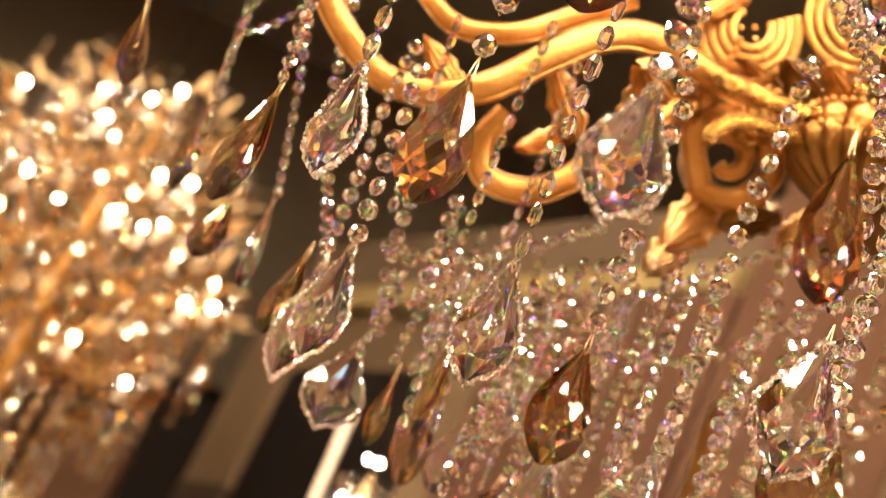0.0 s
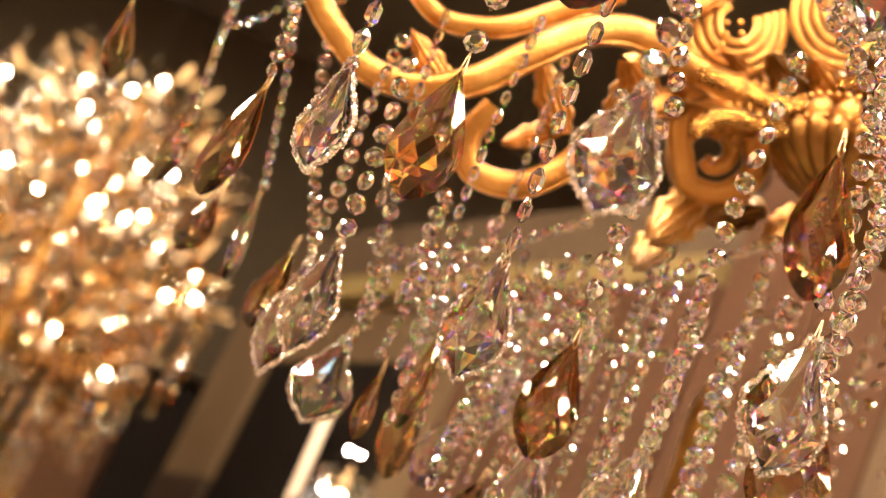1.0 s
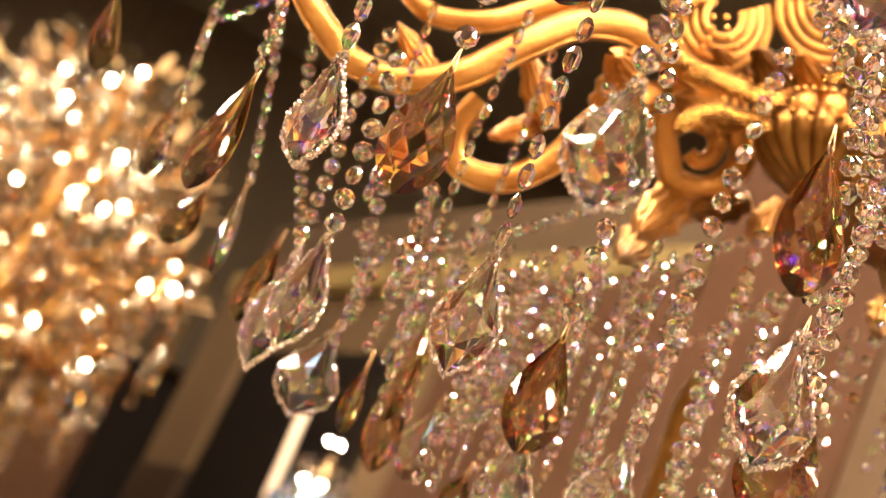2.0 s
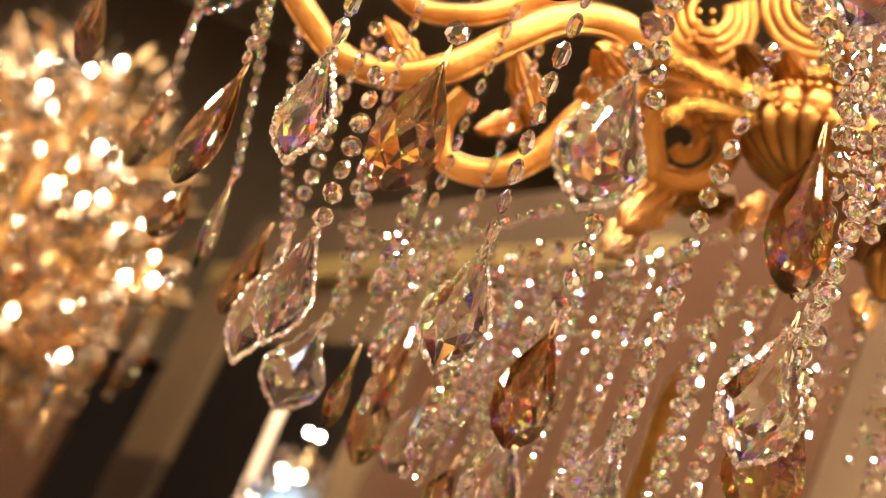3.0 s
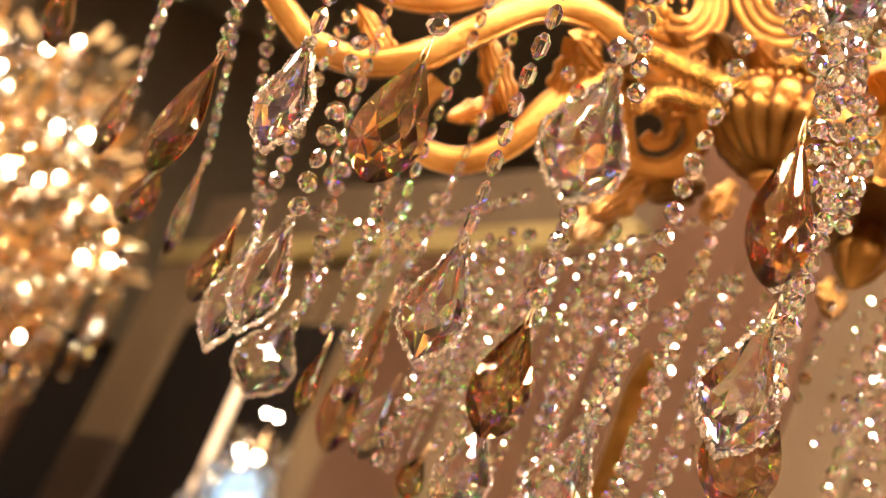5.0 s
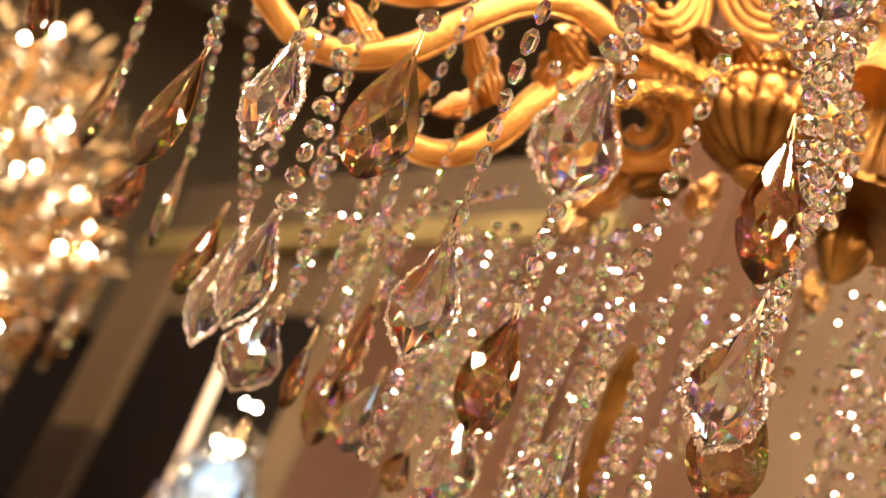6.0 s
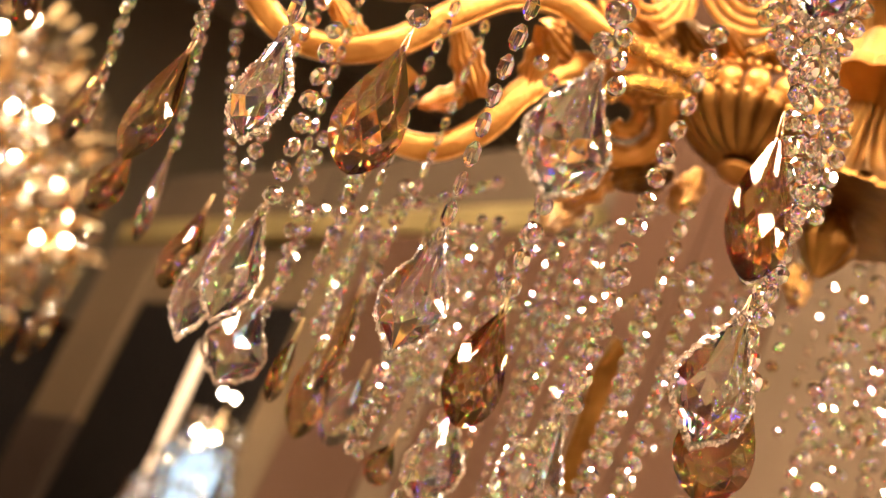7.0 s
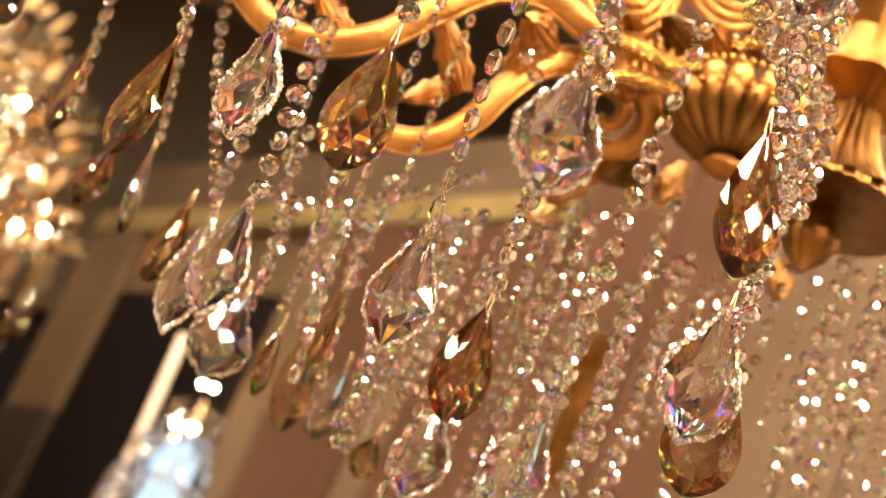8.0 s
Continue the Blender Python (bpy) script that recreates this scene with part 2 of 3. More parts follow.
M_OCT = finish(octagon_cut(), "octagon_bead", CLEAR)
M_OLIVE = finish(olive_cut(), "olive_bead", CLEAR)
M_OCT_AMBER = finish(octagon_cut(), "amber_bead", AMBER)
M_ALMOND = finish(almond_cut(), "almond_drop", AMBER)
M_ALMOND_DARK = finish(almond_cut(0.36), "cognac_drop", SMOKE)
M_ALMOND_CLEAR = finish(almond_cut(), "clear_drop", CLEAR)
M_BAROQUE = finish(baroque_cut(), "leaf_drop", CLEAR)
M_RIM = finish(baroque_rim(), "leaf_rim", RIM)
M_HOOK = finish(hook_shape(), "hook", WIRE)
CHOICE = {"leaf": M_BAROQUE, "amber": M_ALMOND, "cognac": M_ALMOND_DARK, "clear": M_ALMOND_CLEAR}
TELL = {"leaf": "clear crystal leaf-shaped drop with a rope-cut edge", "amber": "amber crystal almond drop with kite facets",
        "cognac": "dark cognac crystal almond drop hanging on a wire", "clear": "slim clear crystal almond drop"}


def pendant(kind, top, tip, width, turn=0.0):
    """A crystal drop hung at top, its foot at tip; turn: degrees by which its face looks away from the south."""
    a, b = Vector(top), Vector(tip)
    down = a - b
    tall = down.length
    z = down.normalized()
    face = Vector((math.sin(radians(turn)), -math.cos(radians(turn)), 0))
    y = -(face - z * face.dot(z)).normalized()
    x = y.cross(z)
    rot = Matrix((x, y, z)).transposed().to_4x4()
    ob = thing("crystal_drop", (0, 0, 0), TELL[kind], "crystal drop", "hanging crystal drops")
    ob.matrix_basis = Matrix.Translation(a) @ rot
    link("drop", CHOICE[kind], ob, Matrix.Diagonal((width, width * 0.95, tall, 1)))
    if kind == "leaf":
        link("rim", M_RIM, ob, Matrix.Diagonal((width, width * 0.9, tall, 1)), "glittering rope-cut edge")
    link("hook", M_HOOK, ob, Matrix.Translation((0, 0, -0.007)) @ Matrix.Diagonal((0.016, 0.016, 0.020, 1)), "brass wire hook")
    return ob


TELL_STRAND = {"octagon": "strand of clear octagon-cut crystal beads on brass pins", "olive": "strand of long olive-cut clear crystal beads on brass pins"}


def strand(points, kind="octagon", size=0.016, gap=1.12, amber=0.0, seed=1, face=0.0):
    """A chain of beads along the points (a bow through three or more), one wire pin between each two beads."""
    rnd = random.Random(seed)
    pts = curve_points(points, 12) if len(points) > 2 else [Vector(points[0]).lerp(Vector(points[1]), i / 24) for i in range(25)]
    walked = [0.0]
    for a, b in zip(pts, pts[1:]):
        walked.append(walked[-1] + (b - a).length)
    total = walked[-1]
    step = size * gap
    count = max(1, int(total / step + 0.5))
    ob = thing("crystal_strand", (0, 0, 0), TELL_STRAND[kind], "crystal strand", "bead strands")
    ob.matrix_basis = Matrix.Translation(pts[0])

    def where(d):
        for i in range(len(pts) - 1):
            if d <= walked[i + 1] or i == len(pts) - 2:
                k = (d - walked[i]) / max(1e-6, walked[i + 1] - walked[i])
                return pts[i].lerp(pts[i + 1], k), (pts[i] - pts[i + 1]).normalized()
    for i in range(count):
        p, z = where((i + 0.5) * total / count)
        if kind == "octagon":
            yaw = radians(face) + rnd.gauss(0, 0.55)
        else:
            yaw = rnd.uniform(0, 6.28)
        f = Vector((math.sin(yaw), -math.cos(yaw), rnd.gauss(0, 0.12)))
        y = -(f - z * f.dot(z)).normalized()
        x = y.cross(z)
        rot = Matrix((x, y, z)).transposed().to_4x4()
        s = size * rnd.uniform(0.94, 1.05)
        me = M_OLIVE if kind == "olive" else (M_OCT_AMBER if rnd.random() < amber else M_OCT)
        link("bead", me, ob, Matrix.Translation(p - pts[0]) @ rot @ Matrix.Diagonal((s, s, s, 1)))
        if size > 0.011 and i < count - 1:
            q, zz = where((i + 0.82) * total / count)
            link("pin", M_HOOK, ob, Matrix.Translation(q - pts[0]) @ rot @ Matrix.Diagonal((size * 0.5, size * 0.5, size * 0.42, 1)))
    return ob


# ---------------------------------------------------------------- the room
def slab(name, x0, x1, y0, y1, z0, z1, material, label, category):
    bm = bmesh.new()
    box(bm, x0, x1, y0, y1, z0, z1)
    ob = link(name, finish(bm, name, material))
    return tagged(ob, label, category, kind="structure")


slab("floor", -4, 5, -4, 7, -0.1, 0, FLOORM, "polished brown stone showroom floor", "floor")
slab("ceiling", -4, 5, -4, 2.2, 4.4, 4.5, PLASTER, "brown plaster showroom ceiling", "ceiling")
# north part of the ceiling, in a darker colour than the rest
slab("ceiling_dark", -4, 5, 2.2, 7, 4.4, 4.5, CEIL, "darker north part of the ceiling", "ceiling")
slab("wall_south", -4, 5, -4.15, -4, 0, 4.4, PLASTER, "warm plaster wall behind the showroom", "wall")
slab("wall_west", -4.15, -4, -4, 7, 0, 4.4, PLASTER, "warm plaster side wall", "wall")
slab("wall_east", 5, 5.15, -4, 7, 0, 4.4, PLASTER, "warm plaster side wall", "wall")
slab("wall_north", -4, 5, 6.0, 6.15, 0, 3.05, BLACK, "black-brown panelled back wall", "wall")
slab("wall_north_top", -4, 5, 5.9, 6.15, 3.05, 4.4, DUSK, "dark olive-brown frieze over the back wall", "wall")


def partition():
    """Panelled partition that runs off from a corner post, with an old-gold moulding along its top."""
    a, b = Vector((-0.659, 4.864, 3.151)), Vector((0.192, 3.578, 3.155))
    b.z = a.z
    way = (b - a).normalized()
    b = a + way * 3.6
    turn = math.degrees(math.atan2(way.y, way.x))
    ob = tagged(new("partition"), "olive-brown panelled partition with an old-gold top moulding", "partition", kind="structure")
    ob.matrix_basis = pose(a.x, a.y, 0, 0, 0, turn)
    length, top = 3.6, a.z
    bm = bmesh.new()
    box(bm, 0, length, 0.02, 0.14, 0, top - 0.05)
    part("panel_wall", bm, OLIVE, ob)
    bm = bmesh.new()
    bevelled_box(bm, -0.02, 1.95, -0.03, 0.16, top - 0.05, top + 0.02, 0.012)
    part("moulding", bm, MOULD, ob, "old-gold top moulding")
    bm = bmesh.new()
    bevelled_box(bm, -0.01, 1.97, 0.03, 0.14, top + 0.022, top + 0.215, 0.006)
    part("upper_band", bm, BAND, ob, "plain brown band over the moulding")
    # flat near-black panel over the lower part of the wall
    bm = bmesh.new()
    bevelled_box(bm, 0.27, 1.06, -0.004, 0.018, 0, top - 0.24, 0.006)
    part("black_panel", bm, BLACK, ob, "flat black-brown panel")
    for x, w, m in ((-0.03, 0.28, OLIVE), (1.075, 0.14, OLIVE), (1.225, 0.33, RUSSET), (1.57, 0.10, TAN), (1.68, 0.30, RUSSET)):
        bm = bmesh.new()
        bevelled_box(bm, x, x + w, -0.02, 0.018, 0, top - 0.052, 0.008)
        part("pilaster", bm, m, ob, "flat upright panel")
    bm = bmesh.new()
    bevelled_box(bm, -0.034, 0.254, -0.026, 0.016, 0, 2.527, 0.006)
    part("dado", bm, DADO, ob, "dark brown lower panel")
    for x, w, m in ((2.0, 0.274, RUSSET), (2.28, 0.234, RUSSET), (2.52, 0.174, TAN), (2.70, 0.114, TAN), (2.82, 0.314, TAN), (3.14, 0.4, TAN)):
        bm = bmesh.new()
        bevelled_box(bm, x, x + w, -0.02, 0.14, 0, 3.9, 0.008)
        part("tall_pilaster", bm, m, ob, "flat upright panel")
    return ob


partition()


def post(name, foot, width, deep, tall, material, label, turn=0.0):
    bm = bmesh.new()
    bevelled_box(bm, -width / 2, width / 2, -deep / 2, deep / 2, 0, tall, min(width, deep) * 0.12)
    ob = link(name, finish(bm, name, material), None, pose(foot[0], foot[1], 0, 0, 0, turn))
    return tagged(ob, label, "column", kind="structure")


P2 = (-1.047, 5.226, 2.440)
post("column_brown", P2, 0.26, 0.12, 2.6, RUSSET, "brown upright panel beside black panels")


# unseen ceiling fill light, added to light the gold and make crystals sparkle
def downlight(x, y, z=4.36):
    ob = thing("downlight", (x, y, z), "unseen ceiling fill light, added to light the crystals and gold", "downlight", "ceiling downlights")
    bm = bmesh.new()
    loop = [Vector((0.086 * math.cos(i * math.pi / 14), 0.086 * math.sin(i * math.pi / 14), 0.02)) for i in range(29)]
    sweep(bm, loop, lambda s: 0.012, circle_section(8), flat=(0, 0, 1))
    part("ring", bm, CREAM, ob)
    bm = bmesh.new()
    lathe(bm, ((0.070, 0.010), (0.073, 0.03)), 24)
    part("lens", bm, FILL_LENS, ob, "glowing lens of an added fill light")


# grid of these added fill lights, all out of view
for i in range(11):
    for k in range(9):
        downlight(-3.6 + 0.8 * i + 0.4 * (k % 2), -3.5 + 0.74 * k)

# ---------------------------------------------------------------- the gold chandelier
AXIS = Vector((0.346, 1.294, 2.515))
chandelier = thing("gold_chandelier", AXIS, "carved gold-leafed chandelier body with scrolled arms", "chandelier")


def on_body(ob):
    ob.matrix_basis = Matrix.Translation(-AXIS)
    return ob


FACE = Vector((0.0, -0.94, -0.34))


def scroll_arm(ctrl, r0, r1, name="scroll_arm", material=GOLD, deep=1.5, label=""):
    """A moulded strap: flat rolls at its edges, thick seen from the front."""
    bm = bmesh.new()
    half = ((0.88, 0.10), (0.86, 0.48), (0.74, 0.74), (0.64, 0.82), (0.66, 0.94), (0.40, 1.04), (-0.10, 1.04), (-0.50, 0.92), (-0.75, 0.6))
    sec = [(deep * 0.9 * u, v) for u, v in half] + [(deep * 0.9 * u, -v) for u, v in reversed(half)]
    pts = curve_points(ctrl, 10)
    sweep(bm, pts, lambda s: 1.05 * (r0 + (r1 - r0) * s), sec, flat=FACE)
    return on_body(part(name, bm, material, chandelier, label, smooth=True))


def beading(ctrl, r, gap=2.1, name="bead_moulding", material=GOLD):
    """A row of carved pearls along a line."""
    bm = bmesh.new()
    pts = curve_points(ctrl, 14)
    walked = 0.0
    last = pts[0]
    for p in pts:
        walked += (p - last).length
        last = p
        if walked >= r * gap or p is pts[0]:
            walked = 0.0
            bmesh.ops.create_icosphere(bm, subdivisions=1, radius=r, matrix=Matrix.Translation(p))
    return on_body(part(name, bm, material, chandelier, smooth=True))


def leaf(base, tip, width, curl=0.3, name="acanthus_leaf", material=GOLD):
    """Carved acanthus leaf: a ribbed, lobed blade with a curled tip, 3 to 4 mm thick."""
    a, b = Vector(base), Vector(tip)
    way = b - a
    L = way.length
    z = way.normalized()
    n = (FACE - z * FACE.dot(z)).normalized()
    x = z.cross(n)
    bm = bmesh.new()
    rows = []
    for i in range(25):
        s = i / 24
        w = width * 0.5 * (math.sin(math.pi * (0.12 + 0.86 * s)) ** 0.7) * (1 + 0.11 * math.cos(2 * math.pi * 3.5 * s) + 0.03 * math.cos(2 * math.pi * 9 * s))
        lift = curl * L * (s ** 2) * 0.6
        row = []
        for k in range(-8, 9):
            q = k / 8
            ridge = 0.055 * width * math.cos(q * math.pi * 5.0) * (1 - s * 0.4) + 0.05 * width * math.cos(q * math.pi) - 0.22 * width * q * q
            row.append(a + z * (L * s - abs(q) * w * 0.35) + x * (w * q) + n * (lift + ridge))
        rows.append(row)
    front = [[bm.verts.new(p) for p in r] for r in rows]
    back = [[bm.verts.new(p - n * 0.004) for p in r] for r in rows]
    for g, flip in ((front, False), (back, True)):
        for r, q in zip(g, g[1:]):
            for k in range(16):
                f = (r[k], r[k + 1], q[k + 1], q[k])
                bm.faces.new(f if not flip else tuple(reversed(f)))
    edge = lambda g: g[0] + [r[-1] for r in g[1:]] + list(reversed(g[-1][:-1])) + [r[0] for r in reversed(g[1:-1])]
    e0, e1 = edge(front), edge(back)
    for i in range(len(e0)):
        j = (i + 1) % len(e0)
        bm.faces.new((e0[i], e1[i], e1[j], e0[j]))
    bmesh.ops.recalc_face_normals(bm, faces=bm.faces[:])
    return on_body(part(name, bm, material, chandelier, smooth=True))


def volute(centre, radius, start, turns, r0, r1, sign=1, name="volute", material=GOLD):
    """Spiral scroll in the plane that faces the room."""
    z = Vector((0, -0.34, 0.94))
    x = Vector((1, 0, 0))
    c = Vector(centre)
    pts = []
    n = int(turns * 7)
    for i in range(n + 1):
        s = i / n
        a = radians(start) + sign * 2 * math.pi * turns * s
        r = radius * (1 - 0.82 * s)
        pts.append(c + x * (r * math.cos(a)) + z * (r * math.sin(a)) + FACE * (0.006 * s))
    return scroll_arm(pts, r0, r1, name, material)


# upper arm with its open curl
scroll_arm([(-0.225, 1.237, 2.362), (-0.196, 1.244, 2.341), (-0.154, 1.251, 2.322), (-0.109, 1.249, 2.326), (-0.069, 1.240, 2.349), (-0.036, 1.236, 2.390), (-0.000, 1.241, 2.434), (0.041, 1.253, 2.457), (0.089, 1.274, 2.459), (0.145, 1.311, 2.472)], 0.0105, 0.013)
scroll_arm([(-0.160, 1.268, 2.421), (-0.120, 1.274, 2.405), (-0.073, 1.269, 2.417), (-0.034, 1.267, 2.451), (0.008, 1.262, 2.493)], 0.008, 0.010)
# lower ring of the arm
scroll_arm([(-0.049, 1.272, 2.349), (-0.058, 1.283, 2.320), (-0.043, 1.292, 2.295), (-0.003, 1.290, 2.299), (0.029, 1.287, 2.334), (0.046, 1.283, 2.376), (0.071, 1.289, 2.418), (0.115, 1.318, 2.454)], 0.0095, 0.013)
leaf((0.014, 1.280, 2.355), (-0.032, 1.253, 2.401), 0.030, 0.25)
leaf((0.007, 1.288, 2.362), (-0.031, 1.281, 2.324), 0.022, 0.3)
leaf((0.073, 1.267, 2.420), (0.029, 1.226, 2.416), 0.038, 0.5)
leaf((-0.094, 1.245, 2.336), (-0.134, 1.245, 2.367), 0.026, 0.5)
# big volutes where the arm meets the body
volute((0.141, 1.348, 2.429), 0.046, 60, 1.5, 0.012, 0.006, -1)
scroll_arm([(0.148, 1.301, 2.500), (0.124, 1.299, 2.474), (0.102, 1.300, 2.445), (0.106, 1.319, 2.420), (0.128, 1.340, 2.392)], 0.012, 0.010)
scroll_arm([(0.250, 1.504, 2.288), (0.244, 1.518, 2.252), (0.250, 1.535, 2.203), (0.255, 1.557, 2.143)], 0.012, 0.012, material=SHADEGOLD)
beading([(0.090, 1.295, 2.430), (0.116, 1.282, 2.465), (0.156, 1.278, 2.474), (0.196, 1.280, 2.468)], 0.0042)
beading([(0.115, 1.301, 2.440), (0.149, 1.294, 2.460), (0.184, 1.295, 2.457)], 0.0042)
# reeded straps above the body
for dx in (0, 1):
    for k in range(4):
        w = 85 - 17 * k
        c = ((0.113, 1.279, 2.501), (0.194, 1.263, 2.543))[dx]
        s = w * 1.46 / 2926
        c = Vector(c) + FACE * (0.004 * k)
        mid = c + Vector((0, 0, 0.018))
        pts = [mid + Vector((s * math.cos(radians(w)), 0, 1.15 * s * math.sin(radians(w)))) for w in range(140, 401, 20)]
        scroll_arm(pts, 0.0036, 0.0036, "reeded_strap", deep=1.6)
# candle cup with its scalloped crown, and the bell under the body
CUP = Vector((0.250, 1.286, 2.447))


def turned(name, profile, flutes, depth, material, label="", n=144, centre=None):
    bm = bmesh.new()
    lathe(bm, profile, n, flutes, depth)
    ob = part(name, bm, material, chandelier, label, smooth=True)
    ob.location = (centre or AXIS) - AXIS
    return ob


turned("gadrooned_cup", ((0.03, 0.004), (0.056, 0.006), (0.062, 0.0), (0.064, -0.008), (0.058, -0.02), (0.046, -0.031), (0.032, -0.039), (0.016, -0.043)), 20, 0.13, SHADEGOLD, "gadrooned gold cup", 160, CUP)
turned("cup_knop", ((0.012, -0.040), (0.020, -0.046), (0.021, -0.052), (0.010, -0.058)), 0, 0, GOLD, "", 32, CUP)
for i in range(14):
    a = 2 * math.pi * (i + 0.5) / 14
    d = Vector((math.cos(a), math.sin(a), 0))
    bm = bmesh.new()
    bmesh.ops.create_uvsphere(bm, u_segments=14, v_segments=10, radius=0.0115, matrix=Matrix.Diagonal((1, 1, 1.25, 1)))
    ob = part("scallop", bm, GOLD, chandelier, smooth=True)
    ob.location = CUP + d * 0.058 + Vector((0, 0, 0.011)) - AXIS
rim = [CUP + Vector((0.068 * math.cos(i * math.pi / 14), 0.068 * math.sin(i * math.pi / 14), 0.022)) for i in range(29)]
beading(rim, 0.0032, 2.6)
rim = [CUP + Vector((0.066 * math.cos(i * math.pi / 14), 0.066 * math.sin(i * math.pi / 14), 0.001)) for i in range(29)]
beading(rim, 0.0036, 2.6)
turned("neck", ((0.05, 0.03), (0.06, 0.012), (0.035, 0.004), (0.022, -0.006)), 12, 0.08, GOLD)
turned("fluted_bell", ((0.019, 0.0), (0.022, -0.025), (0.029, -0.05), (0.041, -0.075), (0.058, -0.094), (0.070, -0.104), (0.060, -0.105), (0.03, -0.09)), 20, 0.28, SHADEGOLD, "fluted gold bell")
turned("bell_rim", ((0.066, -0.100), (0.080, -0.104), (0.080, -0.110), (0.060, -0.110)), 40, 0.05, SHADEGOLD)
turned("finial", ((0.010, -0.09), (0.012, -0.115), (0.022, -0.130), (0.024, -0.142), (0.016, -0.158), (0.004, -0.172)), 8, 0.12, SHADEGOLD)
turned("column", ((0.05, 0.02), (0.045, 0.06), (0.07, 0.10), (0.05, 0.14), (0.04, 0.25), (0.055, 0.4), (0.03, 0.8), (0.02, 1.65)), 10, 0.08, SHADEGOLD)
# carved foliage between arm and body
leaf((0.168, 1.307, 2.452), (0.102, 1.283, 2.431), 0.040, 0.3)
leaf((0.178, 1.298, 2.477), (0.112, 1.274, 2.486), 0.036, 0.4)
leaf((0.197, 1.284, 2.486), (0.144, 1.260, 2.495), 0.034, 0.4, material=SHADEGOLD)
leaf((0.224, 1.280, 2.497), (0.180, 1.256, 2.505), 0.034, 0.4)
leaf((0.255, 1.285, 2.510), (0.224, 1.256, 2.534), 0.034, 0.4, material=SHADEGOLD)
leaf((0.206, 1.355, 2.406), (0.157, 1.349, 2.367), 0.034, 0.3, material=SHADEGOLD)
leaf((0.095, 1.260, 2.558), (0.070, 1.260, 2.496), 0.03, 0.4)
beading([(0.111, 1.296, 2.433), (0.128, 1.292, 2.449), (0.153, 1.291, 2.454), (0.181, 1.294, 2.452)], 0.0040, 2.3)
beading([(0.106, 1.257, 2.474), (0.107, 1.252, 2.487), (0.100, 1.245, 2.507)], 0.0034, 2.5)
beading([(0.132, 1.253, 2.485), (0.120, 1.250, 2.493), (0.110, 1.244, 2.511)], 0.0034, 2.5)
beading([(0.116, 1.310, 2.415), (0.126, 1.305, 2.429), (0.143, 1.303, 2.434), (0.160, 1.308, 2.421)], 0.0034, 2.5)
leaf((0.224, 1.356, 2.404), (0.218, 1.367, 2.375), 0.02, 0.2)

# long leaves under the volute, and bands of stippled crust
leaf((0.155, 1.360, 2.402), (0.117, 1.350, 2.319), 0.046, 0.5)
leaf((0.143, 1.380, 2.367), (0.112, 1.370, 2.297), 0.036, 0.6, material=SHADEGOLD)
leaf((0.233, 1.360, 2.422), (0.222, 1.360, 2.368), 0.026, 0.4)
leaf((0.363, 1.400, 2.396), (0.367, 1.400, 2.350), 0.030, 0.5, material=SHADEGOLD)
leaf((0.049, 1.270, 2.380), (0.049, 1.250, 2.435), 0.030, 0.5)


def crust(ctrl, radius):
    """A rough, stippled band of small knobs between the carvings."""
    rnd = random.Random(len(ctrl) * 7 + int(radius * 1e5))
    bm = bmesh.new()
    pts = curve_points(ctrl, 10)
    sweep(bm, pts, lambda s: radius * (0.55 + 0.45 * math.sin(math.pi * s) ** 0.5), circle_section(12), flat=FACE)
    for p in pts:
        for k in range(9):
            d = Vector((rnd.uniform(-1, 1), rnd.uniform(-1, 0.1), rnd.uniform(-1, 1))).normalized()
            bmesh.ops.create_icosphere(bm, subdivisions=1, radius=radius * rnd.uniform(0.26, 0.46), matrix=Matrix.Translation(p + d * radius * 0.85))
    return on_body(part("stippled_band", bm, CRUST, chandelier, "rough stippled gold band", smooth=True))


crust([(0.104, 1.260, 2.450), (0.133, 1.260, 2.453), (0.166, 1.260, 2.452), (0.200, 1.260, 2.460)], 0.0075)
crust([(0.114, 1.270, 2.404), (0.132, 1.270, 2.427), (0.162, 1.270, 2.434), (0.195, 1.270, 2.439)], 0.0070)
crust([(0.217, 1.270, 2.501), (0.236, 1.270, 2.516), (0.269, 1.270, 2.515)], 0.0060)

# ---------------------------------------------------------------- hanging drops
def D(kind, top_tip, width, turn=0.0):
    return pendant(kind, top_tip[0], top_tip[1], width, turn)


D("leaf", ((-0.124, 0.958, 2.191), (-0.119, 0.959, 2.109)), 0.046, -38)
D("leaf", ((0.049, 0.784, 2.167), (0.050, 0.784, 2.086)), 0.051, 10)
D("leaf", ((0.017, 0.964, 2.113), (0.019, 0.964, 2.027)), 0.0435, -14)
D("leaf", ((0.209, 0.942, 2.139), (0.206, 0.943, 2.046)), 0.060, 16)
D("leaf", ((-0.100, 1.146, 2.140), (-0.099, 1.147, 2.046)), 0.043, -20)
D("leaf", ((-0.126, 1.239, 2.148), (-0.122, 1.240, 2.047)), 0.044, -35)
D("leaf", ((-0.080, 1.332, 2.127), (-0.084, 1.331, 2.047)), 0.053, 5)
D("leaf", ((0.169, 1.208, 2.110), (0.161, 1.209, 2.011)), 0.053, 0)
D("leaf", ((0.055, 1.434, 2.194), (0.053, 1.434, 2.125)), 0.036, 20)
D("leaf", ((0.097, 1.239, 2.086), (0.097, 1.238, 2.005)), 0.050, -30)
D("clear", ((0.027, 1.454, 2.140), (0.022, 1.454, 2.064)), 0.036, 20)
D("clear", ((-0.208, 1.371, 2.227), (-0.201, 1.372, 2.139)), 0.024, 60)
